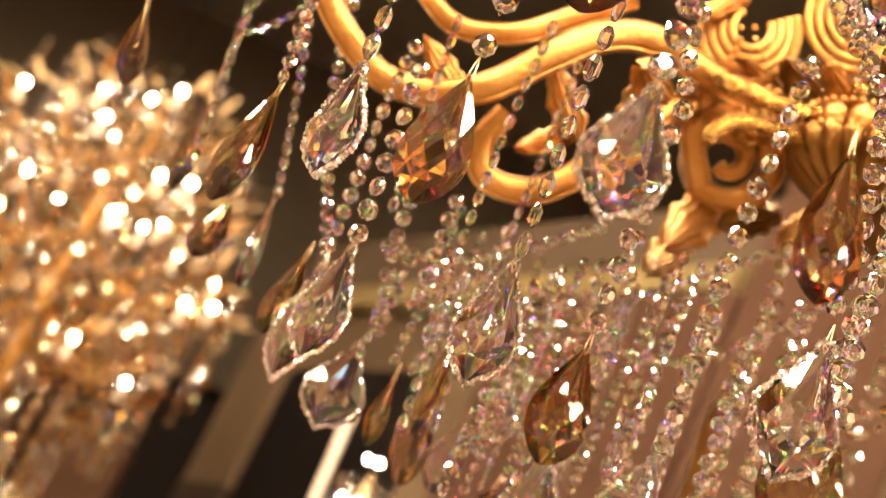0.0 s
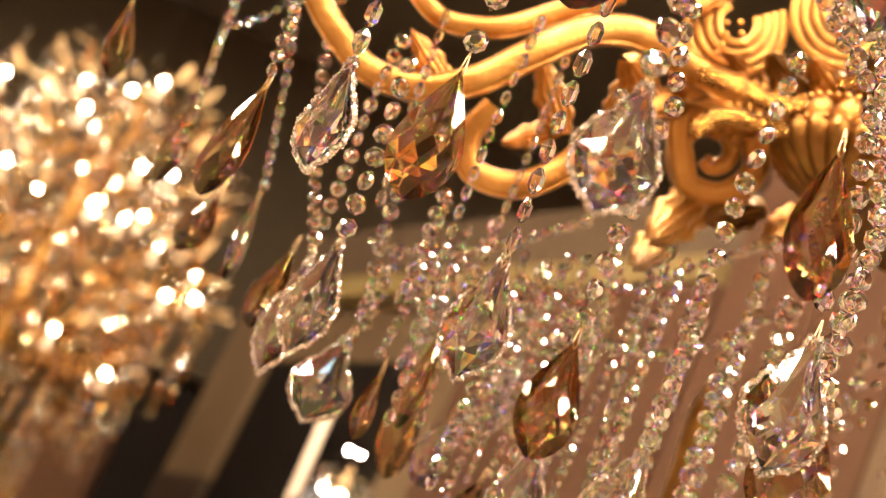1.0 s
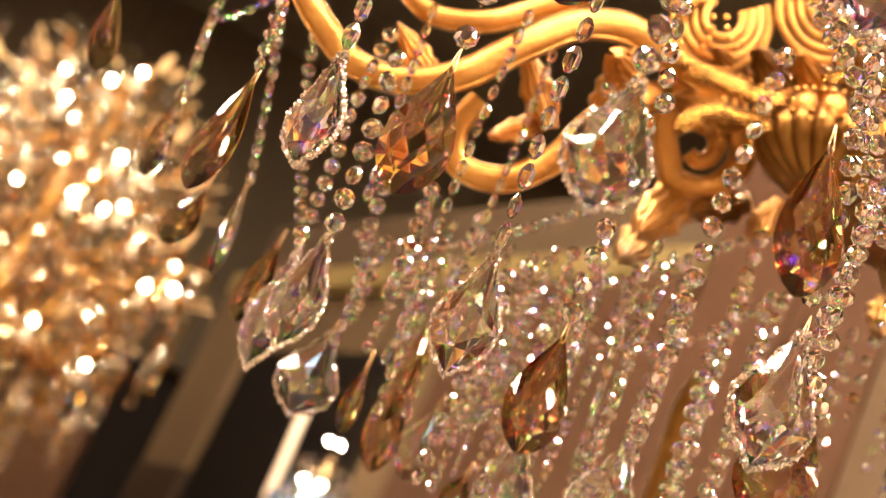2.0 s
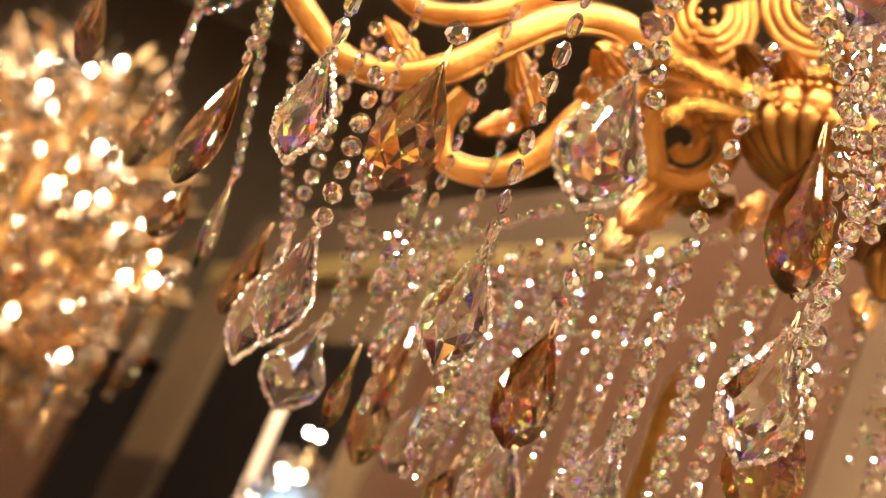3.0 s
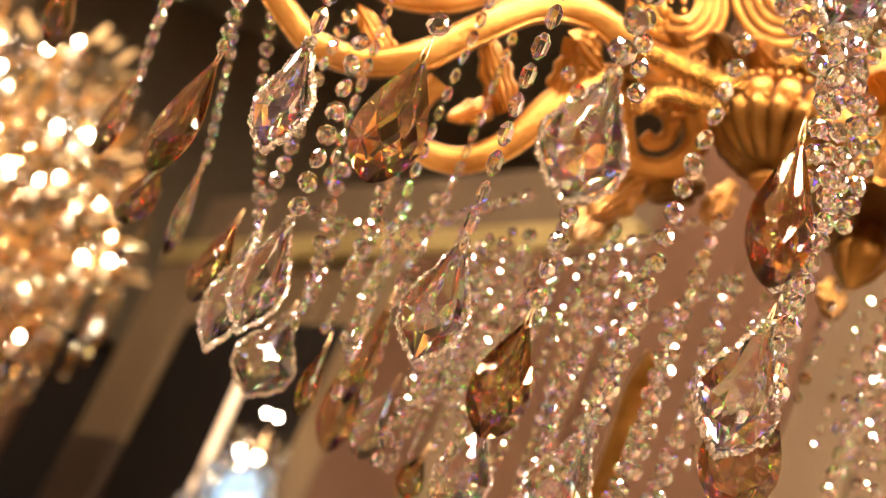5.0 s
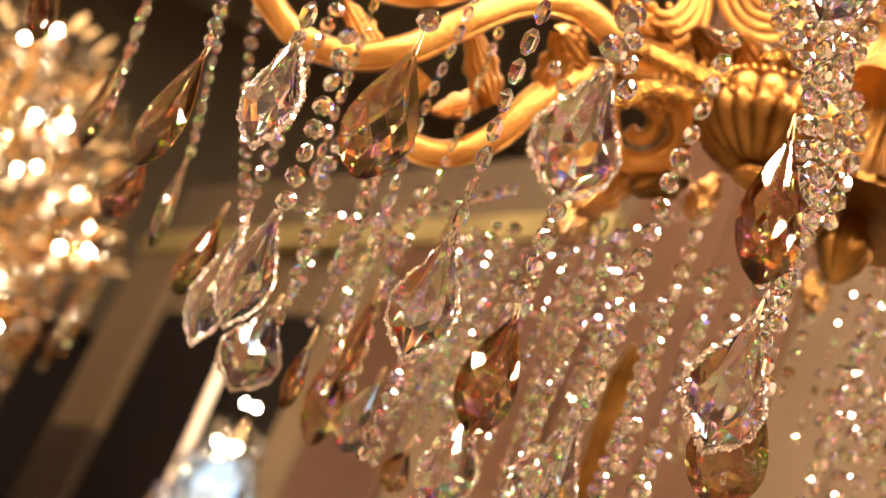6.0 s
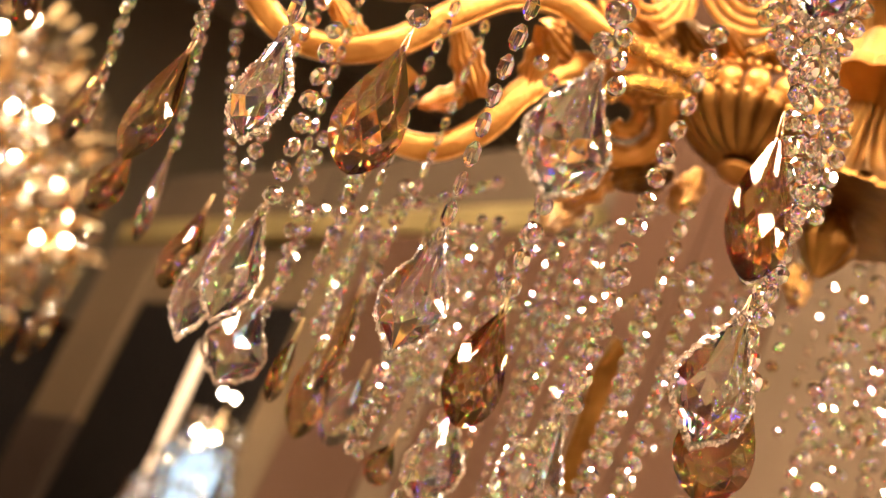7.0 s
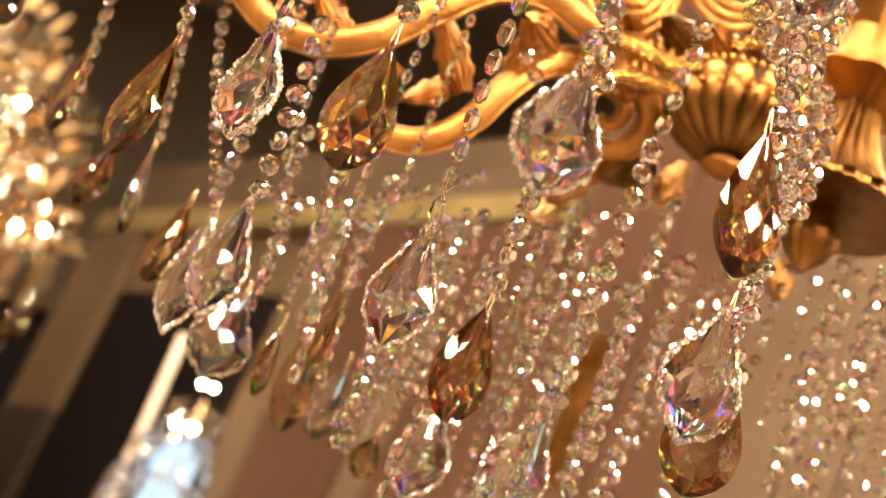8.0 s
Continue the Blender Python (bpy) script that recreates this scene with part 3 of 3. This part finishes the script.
D("amber", ((-0.051, 0.877, 2.176), (-0.050, 0.877, 2.087)), 0.0435, -8)
D("cognac", ((0.083, 1.077, 2.122), (0.084, 1.077, 2.031)), 0.046, 18)
D("cognac", ((0.163, 0.824, 2.201), (0.173, 0.822, 2.107)), 0.042, 14)
D("cognac", ((0.232, 0.977, 2.117), (0.229, 0.978, 2.026)), 0.053, 0)
D("amber", ((-0.194, 1.100, 2.212), (-0.200, 1.099, 2.112)), 0.036, -25)
D("amber", ((-0.293, 1.353, 2.278), (-0.290, 1.353, 2.190)), 0.034, -40)
D("amber", ((-0.232, 1.329, 2.197), (-0.240, 1.327, 2.135)), 0.034, -20)
D("amber", ((-0.041, 1.316, 2.110), (-0.040, 1.316, 2.047)), 0.026, 50)
D("amber", ((-0.017, 1.446, 2.163), (-0.006, 1.446, 2.056)), 0.036, 10)
D("amber", ((-0.009, 1.298, 2.161), (-0.010, 1.297, 2.066)), 0.030, -50)
D("amber", ((-0.157, 1.353, 2.187), (-0.161, 1.353, 2.106)), 0.036, -30)
D("amber", ((0.072, 1.387, 2.077), (0.068, 1.387, 2.035)), 0.03, 30)
D("cognac", ((-0.013, 0.860, 2.321), (-0.009, 0.860, 2.233)), 0.05, 0)
D("amber", ((-0.369, 1.288, 2.311), (-0.354, 1.292, 2.237)), 0.026, 30)
D("leaf", ((0.150, 0.794, 2.342), (0.149, 0.794, 2.254)), 0.055, 10)


# ---------------------------------------------------------------- bead strands
strand([(0.009, 0.906, 2.330), (0.010, 0.927, 2.272), (0.011, 0.946, 2.220), (0.014, 0.953, 2.171), (0.017, 0.963, 2.114)], "olive", 0.0172, 1.22, seed=2)
strand([(-0.051, 0.865, 2.239), (-0.051, 0.876, 2.180)], "octagon", 0.0165, 1.5, seed=3)
strand([(0.048, 0.782, 2.230), (0.048, 0.783, 2.170)], "octagon", 0.0170, 1.3, seed=4)
strand([(0.055, 0.823, 2.265), (0.059, 0.828, 2.222), (0.072, 0.851, 2.189)], "octagon", 0.0125, 1.1, seed=5)
strand([(-0.126, 0.946, 2.252), (-0.124, 0.957, 2.194)], "olive", 0.0178, 1.12, seed=6)
strand([(0.150, 1.063, 2.393), (0.151, 1.078, 2.323), (0.151, 1.093, 2.251), (0.160, 1.115, 2.103), (0.157, 1.121, 2.088)], "octagon", 0.0165, 1.2, seed=7)
strand([(0.076, 1.048, 2.289), (0.078, 1.052, 2.220), (0.082, 1.075, 2.127)], "octagon", 0.0165, 1.18, seed=8)
strand([(-0.108, 1.087, 2.274), (-0.100, 1.093, 2.199), (-0.095, 1.099, 2.125)], "octagon", 0.0160, 1.25, seed=9)
strand([(-0.204, 1.089, 2.301), (-0.195, 1.099, 2.215)], "octagon", 0.0125, 1.05, seed=10)
strand([(-0.222, 1.175, 2.327), (-0.213, 1.254, 2.285), (-0.205, 1.361, 2.225)], "olive", 0.014, 1.15, seed=11)
strand([(-0.301, 1.319, 2.371), (-0.292, 1.352, 2.280)], "olive", 0.014, 1.2, seed=12)
strand([(-0.205, 1.242, 2.376), (-0.188, 1.291, 2.300), (-0.125, 1.239, 2.149)], "octagon", 0.012, 1.2, seed=13)
strand([(-0.278, 1.253, 2.366), (-0.283, 1.270, 2.317), (-0.278, 1.294, 2.252), (-0.276, 1.313, 2.199)], "olive", 0.014, 1.15, seed=14)
strand([(-0.280, 1.271, 2.316), (-0.253, 1.247, 2.327), (-0.232, 1.222, 2.341)], "olive", 0.012, 1.15, seed=15)
# thick cluster of strands beside the bowl
for k, (c, n) in enumerate((([(0.139, 0.958, 2.389), (0.182, 0.974, 2.344), (0.218, 0.987, 2.308), (0.234, 0.999, 2.275), (0.235, 0.998, 2.217), (0.237, 0.999, 2.158)], 1),
                            ([(0.172, 0.979, 2.418), (0.196, 0.987, 2.367), (0.213, 0.997, 2.310), (0.235, 1.007, 2.252), (0.233, 1.013, 2.178)], 2),
                            ([(0.213, 1.019, 2.453), (0.219, 1.005, 2.374), (0.236, 1.005, 2.316), (0.238, 1.010, 2.272), (0.235, 1.017, 2.167), (0.257, 1.031, 2.126)], 3),
                            ([(0.161, 1.025, 2.439), (0.196, 1.037, 2.403), (0.230, 1.028, 2.371), (0.256, 1.039, 2.340), (0.259, 1.045, 2.264)], 4))):
    strand(c, "octagon", 0.0158, 1.0, seed=20 + k)
# finer strands that fall past the arm
strand([(-0.106, 1.145, 2.349), (-0.099, 1.173, 2.270), (-0.092, 1.200, 2.196)], "olive", 0.013, 1.15, seed=51)
strand([(-0.035, 1.109, 2.359), (-0.035, 1.139, 2.276), (-0.032, 1.164, 2.206), (-0.026, 1.199, 2.112)], "olive", 0.0135, 1.15, seed=52)
strand([(-0.008, 1.187, 2.378), (-0.004, 1.213, 2.304), (-0.003, 1.241, 2.230), (-0.007, 1.258, 2.181)], "olive", 0.0125, 1.1, seed=53)
strand([(-0.133, 1.200, 2.343), (-0.137, 1.220, 2.290), (-0.133, 1.241, 2.231), (-0.132, 1.265, 2.166)], "octagon", 0.0135, 1.1, seed=54)
strand([(-0.088, 1.243, 2.254), (-0.086, 1.260, 2.207), (-0.072, 1.285, 2.138)], "octagon", 0.014, 1.05, seed=56)
strand([(0.130, 1.194, 2.266), (0.129, 1.202, 2.187), (0.137, 1.219, 2.082)], "olive", 0.0125, 1.1, seed=58)
strand([(0.207, 1.225, 2.326), (0.209, 1.233, 2.245), (0.214, 1.227, 2.174), (0.219, 1.236, 2.090)], "octagon", 0.0150, 1.15, seed=59)
strand([(0.038, 1.162, 2.356), (0.084, 1.178, 2.311), (0.091, 1.211, 2.222)], "octagon", 0.013, 1.2, seed=60)
for k, c in enumerate(([(0.131, 1.026, 2.435), (0.177, 1.040, 2.395), (0.215, 1.033, 2.356)], [(0.238, 1.024, 2.438), (0.230, 1.025, 2.379), (0.216, 1.019, 2.336)],
                       [(0.169, 0.892, 2.365), (0.182, 0.915, 2.331), (0.195, 0.944, 2.308)], [(0.194, 0.928, 2.317), (0.193, 0.939, 2.287), (0.211, 0.963, 2.225), (0.214, 0.991, 2.177)])):
    strand(c, "octagon", 0.0158, 1.05, seed=240 + k)
# swags of small beads under the arms
strand([(-0.110, 1.417, 2.245), (-0.048, 1.412, 2.256), (0.013, 1.398, 2.293), (0.070, 1.381, 2.338)], "octagon", 0.012, 1.05, seed=31)
strand([(0.123, 1.428, 2.249), (0.188, 1.426, 2.267), (0.236, 1.413, 2.310), (0.279, 1.398, 2.361)], "octagon", 0.012, 1.05, seed=32)
strand([(0.120, 1.446, 2.307), (0.182, 1.426, 2.360), (0.243, 1.406, 2.414)], "octagon", 0.012, 1.05, seed=33)
# slim strands that fall from the inner ring
rnd = random.Random(77)
for i in range(44):
    x = rnd.uniform(-0.08, 0.25)
    y = rnd.uniform(1.20, 1.50)
    top = 2.17 + (x + 0.08) * 0.25 + (y - 1.20) * 0.30 + rnd.uniform(-0.02, 0.06)
    long = (0.07 + 0.9 * (x + 0.08)) * rnd.uniform(0.75, 1.15) if x < 0.12 else rnd.uniform(0.2, 0.32)
    strand([(x, y, top), (x + rnd.uniform(-0.01, 0.02), y, top - long)], "octagon" if rnd.random() < 0.6 else "olive", rnd.choice((0.0095, 0.012, 0.0145)), 1.12, amber=0.06, seed=100 + i)
C2 = Vector((0.470, 1.482, 2.328))
for i in range(34):
    x = C2.x + rnd.uniform(-0.15, 0.12)
    y = C2.y + rnd.uniform(-0.2, 0.12)
    strand([(x, y, C2.z + rnd.uniform(0.06, 0.12)), (x + rnd.uniform(-0.01, 0.02), y, C2.z - rnd.uniform(0.06, 0.16))], "octagon", rnd.choice((0.011, 0.0125, 0.015)), 1.6, amber=0.05, seed=200 + i)

# ---------------------------------------------------------------- the lit chandelier behind
FAR = Vector((-1.008, 3.753, 2.687))
far = thing("lit_chandelier", FAR, "gold and crystal chandelier with lit candle bulbs", "chandelier")


def bead_cloud(rnd, spots, size):
    """Many small cut crystals along hanging chains, as one mesh."""
    verts, faces = [], []
    for p in spots:
        a = rnd.uniform(0, 6.28)
        ca, sa = math.cos(a), math.sin(a)
        s = size * rnd.uniform(0.7, 1.4)
        o = len(verts)
        for yy, r, turn in ((-0.25, 0.2, 0.5), (0.0, 0.5, 0.0), (0.25, 0.2, 0.5)):
            for k in range(6):
                w = (k + turn) * math.pi / 3
                X, Y, Z = r * math.cos(w) * s, yy * s, r * math.sin(w) * s
                verts.append((p[0] + X * ca - Y * sa, p[1] + X * sa + Y * ca, p[2] + Z))
        for q in range(2):
            for k in range(6):
                b = o + q * 6
                faces.append((b + k, b + (k + 1) % 6, b + 6 + (k + 1) % 6, b + 6 + k))
        faces.append(tuple(o + k for k in reversed(range(6))))
        faces.append(tuple(o + 12 + k for k in range(6)))
    me = bpy.data.meshes.new("far_beads")
    me.from_pydata(verts, [], faces)
    return me


rnd = random.Random(5)
spots, ambers = [], []
for tier, (r, z0, z1, n) in enumerate(((0.16, 0.52, 0.30, 26), (0.20, 0.40, 0.12, 30), (0.33, 0.38, 0.10, 60), (0.27, 0.2, -0.1, 40), (0.40, 0.16, -0.16, 76), (0.33, 0.0, -0.3, 56), (0.30, -0.12, -0.40, 52), (0.20, -0.3, -0.56, 34), (0.10, -0.40, -0.64, 16))):
    for i in range(n):
        a = 2 * math.pi * (i + rnd.uniform(-0.3, 0.3)) / n
        rr = r * rnd.uniform(0.86, 1.06)
        zz = z0 + rnd.uniform(-0.04, 0.04)
        while zz > z1 + rnd.uniform(-0.05, 0.05):
            (ambers if rnd.random() < (0.2 if tier < 3 else 0.55) else spots).append((rr * math.cos(a), rr * math.sin(a), zz))
            zz -= 0.024
for group_name, pts, m in (("bead_curtain", spots, FARGLASS), ("amber_curtain", ambers, FARAMBER)):
    me = bead_cloud(rnd, pts, 0.019)
    me.materials.append(m)
    tagged(link(group_name, me, far), "chains of cut crystal beads", kind="stuff")
bm = bmesh.new()
lathe(bm, ((0.01, -0.45), (0.03, -0.40), (0.015, -0.33), (0.035, -0.22), (0.025, -0.08), (0.02, 0.1), (0.03, 0.2), (0.02, 0.30), (0.004, 0.4)), 24)
part("stem", bm, SHADEGOLD, far, "turned bronze stem", smooth=True)
bm = bmesh.new()
lathe(bm, ((0.0018, 0.39), (0.0018, 1.71)), 8)
part("cable", bm, BLACK, far, "thin dark hanging cable", smooth=True)
for tier, (r, z, n) in enumerate(((0.20, 0.48, 6), (0.34, 0.32, 9), (0.40, 0.10, 12), (0.30, -0.10, 8))):
    for i in range(n):
        a = 2 * math.pi * (i + 0.3 * tier) / n
        d = Vector((math.cos(a), math.sin(a), 0))
        bm = bmesh.new()
        sweep(bm, curve_points([d * 0.03 + Vector((0, 0, z - 0.02)), d * r * 0.45 + Vector((0, 0, z - 0.10)), d * r * 0.85 + Vector((0, 0, z - 0.07)), d * r + Vector((0, 0, z))], 6),
              lambda s: 0.007 - 0.002 * s, circle_section(8))
        part("arm", bm, GOLD, far, smooth=True)


def petal_mesh():
    """Pale glass petal: a keeled, pointed blade, 1 long in z."""
    bm = bmesh.new()
    prof = ((0.0, 0.05), (0.25, 0.16), (0.5, 0.21), (0.75, 0.14), (1.0, 0.01))
    shell(bm, [[(-w, 0.0, z), (0, -0.05, z + 0.02), (w, 0.0, z), (0, 0.02, z)] for z, w in prof])
    return bm


M_PETAL = finish(petal_mesh(), "petal", PETAL)
for i in range(140):
    tier = i % 4
    r, z = ((0.18, 0.44), (0.33, 0.28), (0.40, 0.06), (0.29, -0.16))[tier]
    a = 2.399963 * i
    tilt = rnd.uniform(20, 100)
    s = rnd.uniform(0.035, 0.07)
    link("petal", M_PETAL, far, Matrix.Translation((r * math.cos(a), r * math.sin(a), z + rnd.uniform(-0.05, 0.05))) @ pose(0, 0, 0, 0, 0, math.degrees(a) + 90) @ pose(0, 0, 0, tilt, 0, 0) @ Matrix.Scale(s, 4))


def bulb_mesh():
    bm = bmesh.new()
    lathe(bm, ((0.002, -0.0065), (0.0048, -0.004), (0.0062, 0.0), (0.0050, 0.004), (0.0025, 0.0065), (0.0008, 0.008)), 12)
    return bm


M_BULB = finish(bulb_mesh(), "bulb", BULB, True)
bm = bmesh.new()
lathe(bm, ((0.014, -0.044), (0.016, -0.040), (0.006, -0.036), (0.0055, -0.008), (0.0045, -0.006)), 14)
M_CANDLE = finish(bm, "candle_sleeve", CREAM, True)


def candle(p):
    at = Vector(p) - FAR
    sleeve = link("candle_sleeve", M_CANDLE, far, Matrix.Translation(at), "cream candle sleeve")
    link("bulb", M_BULB, sleeve, None, "glowing candle bulb")


for p in ((-1.214, 3.476, 2.970), (-0.974, 3.348, 2.928), (-0.881, 3.453, 3.096), (-0.950, 3.511, 3.069), (-1.083, 3.402, 2.759), (-0.775, 3.521, 2.926), (-0.874, 3.416, 2.758)):
    candle(p)
for p in ((-0.741, 3.578, 2.778), (-0.656, 3.687, 2.784), (-0.642, 3.756, 2.746), (-0.821, 3.517, 2.783), (-0.806, 3.606, 2.834), (-0.828, 3.467, 2.479), (-1.299, 3.580, 2.816), (-1.244, 3.658, 2.613)):
    candle(p)
for tier, (r, z, n) in enumerate(((0.16, 0.40, 3), (0.30, 0.22, 4), (0.36, 0.0, 4), (0.26, -0.18, 3))):
    for i in range(n):
        a = 2 * math.pi * (i + 0.37 * tier) / n
        candle(FAR + Vector((r * math.cos(a), r * math.sin(a), z)))

# ---------------------------------------------------------------- the cool crystal lamp and the pole
COOL = Vector((-0.144, 3.966, 2.446))
cool = thing("crystal_lamp", COOL, "tiered crystal lamp with cool lit bulbs", "lamp")
rnd = random.Random(9)
pts = []
for tier, (r, z0, z1, n) in enumerate(((0.07, 0.10, 0.0, 18), (0.10, 0.0, -0.10, 24), (0.13, -0.10, -0.26, 30))):
    for i in range(n):
        a = 2 * math.pi * i / n
        zz = z0
        while zz > z1:
            pts.append((r * math.cos(a), r * math.sin(a), zz))
            zz -= 0.022
me = bead_cloud(rnd, pts, 0.022)
me.materials.append(FARGLASS)
tagged(link("crystal_curtain", me, cool), "tiers of clear crystal beads", kind="stuff")
bm = bmesh.new()
lathe(bm, ((0.03, -0.25), (0.045, -0.20), (0.05, -0.05), (0.035, 0.02), (0.02, 0.03)), 20)
part("inner_light", bm, COLD, cool, "cool glowing tube", smooth=True)
bm = bmesh.new()
lathe(bm, ((0.012, 0.03), (0.03, 0.06), (0.010, 0.1), (0.003, 0.14)), 16)
part("stem", bm, WIRE, cool, smooth=True)
bm = bmesh.new()
lathe(bm, ((0.0016, 0.13), (0.0016, 1.95)), 8)
part("cable", bm, BLACK, cool, "thin dark hanging cable", smooth=True)
for p in ((-0.164, 3.860, 2.594), (-0.135, 3.858, 2.595), (-0.184, 3.898, 2.492), (-0.142, 3.894, 2.495)):
    link("bulb", M_BULB, cool, Matrix.Translation(Vector(p) - COOL) @ Matrix.Scale(0.75, 4), "glowing bulb")

pole_top = Vector((-0.266, 4.130, 2.751))
pole = thing("cream_pole", (0, 0, 0), "cream painted pole with a jointed collar", "pole")
pole.matrix_basis = Matrix.Translation((pole_top.x + 0.095, pole_top.y, 0)) @ pose(0, 0, 0, 0, -2.0, 0)
for z0, z1, r, nm in ((0.0, pole_top.z - 0.335, 0.0135, "lower_tube"), (pole_top.z - 0.33, pole_top.z, 0.0135, "upper_tube"), (pole_top.z - 0.345, pole_top.z - 0.32, 0.0165, "collar")):
    bm = bmesh.new()
    lathe(bm, ((r * 0.9, z0), (r, z0 + 0.004), (r, z1 - 0.004), (r * 0.9, z1)), 20)
    part(nm, bm, CREAM, pole, smooth=True)

# ---------------------------------------------------------------- candle arms of the gold chandelier, over the crystals
for i in range(10):
    a = 2 * math.pi * (i + 0.5) / 10
    d = Vector((math.cos(a), math.sin(a), 0))
    base = Vector((0, 0, 0.36))
    bm = bmesh.new()
    sweep(bm, curve_points([d * 0.04 + base, d * 0.18 + base + Vector((0, 0, -0.02)), d * 0.34 + base + Vector((0, 0, 0.04)), d * 0.42 + base + Vector((0, 0, 0.16)), d * 0.42 + base + Vector((0, 0, 0.22))], 6),
          lambda s: 0.014 - 0.005 * s, circle_section(8))
    part("candle_arm", bm, GOLD, chandelier, smooth=True)
    bm = bmesh.new()
    lathe(bm, ((0.006, 0.0), (0.034, 0.012), (0.038, 0.022), (0.012, 0.026), (0.0115, 0.1), (0.008, 0.104)), 20)
    ob = part("candle_holder", bm, CREAM, chandelier, "cream candle sleeve in a cup", smooth=True)
    ob.location = d * 0.42 + base + Vector((0, 0, 0.22))
    link("candle_bulb", M_BULB, ob, Matrix.Translation((0, 0, 0.115)) @ Matrix.Scale(1.6, 4), "glowing candle bulb")
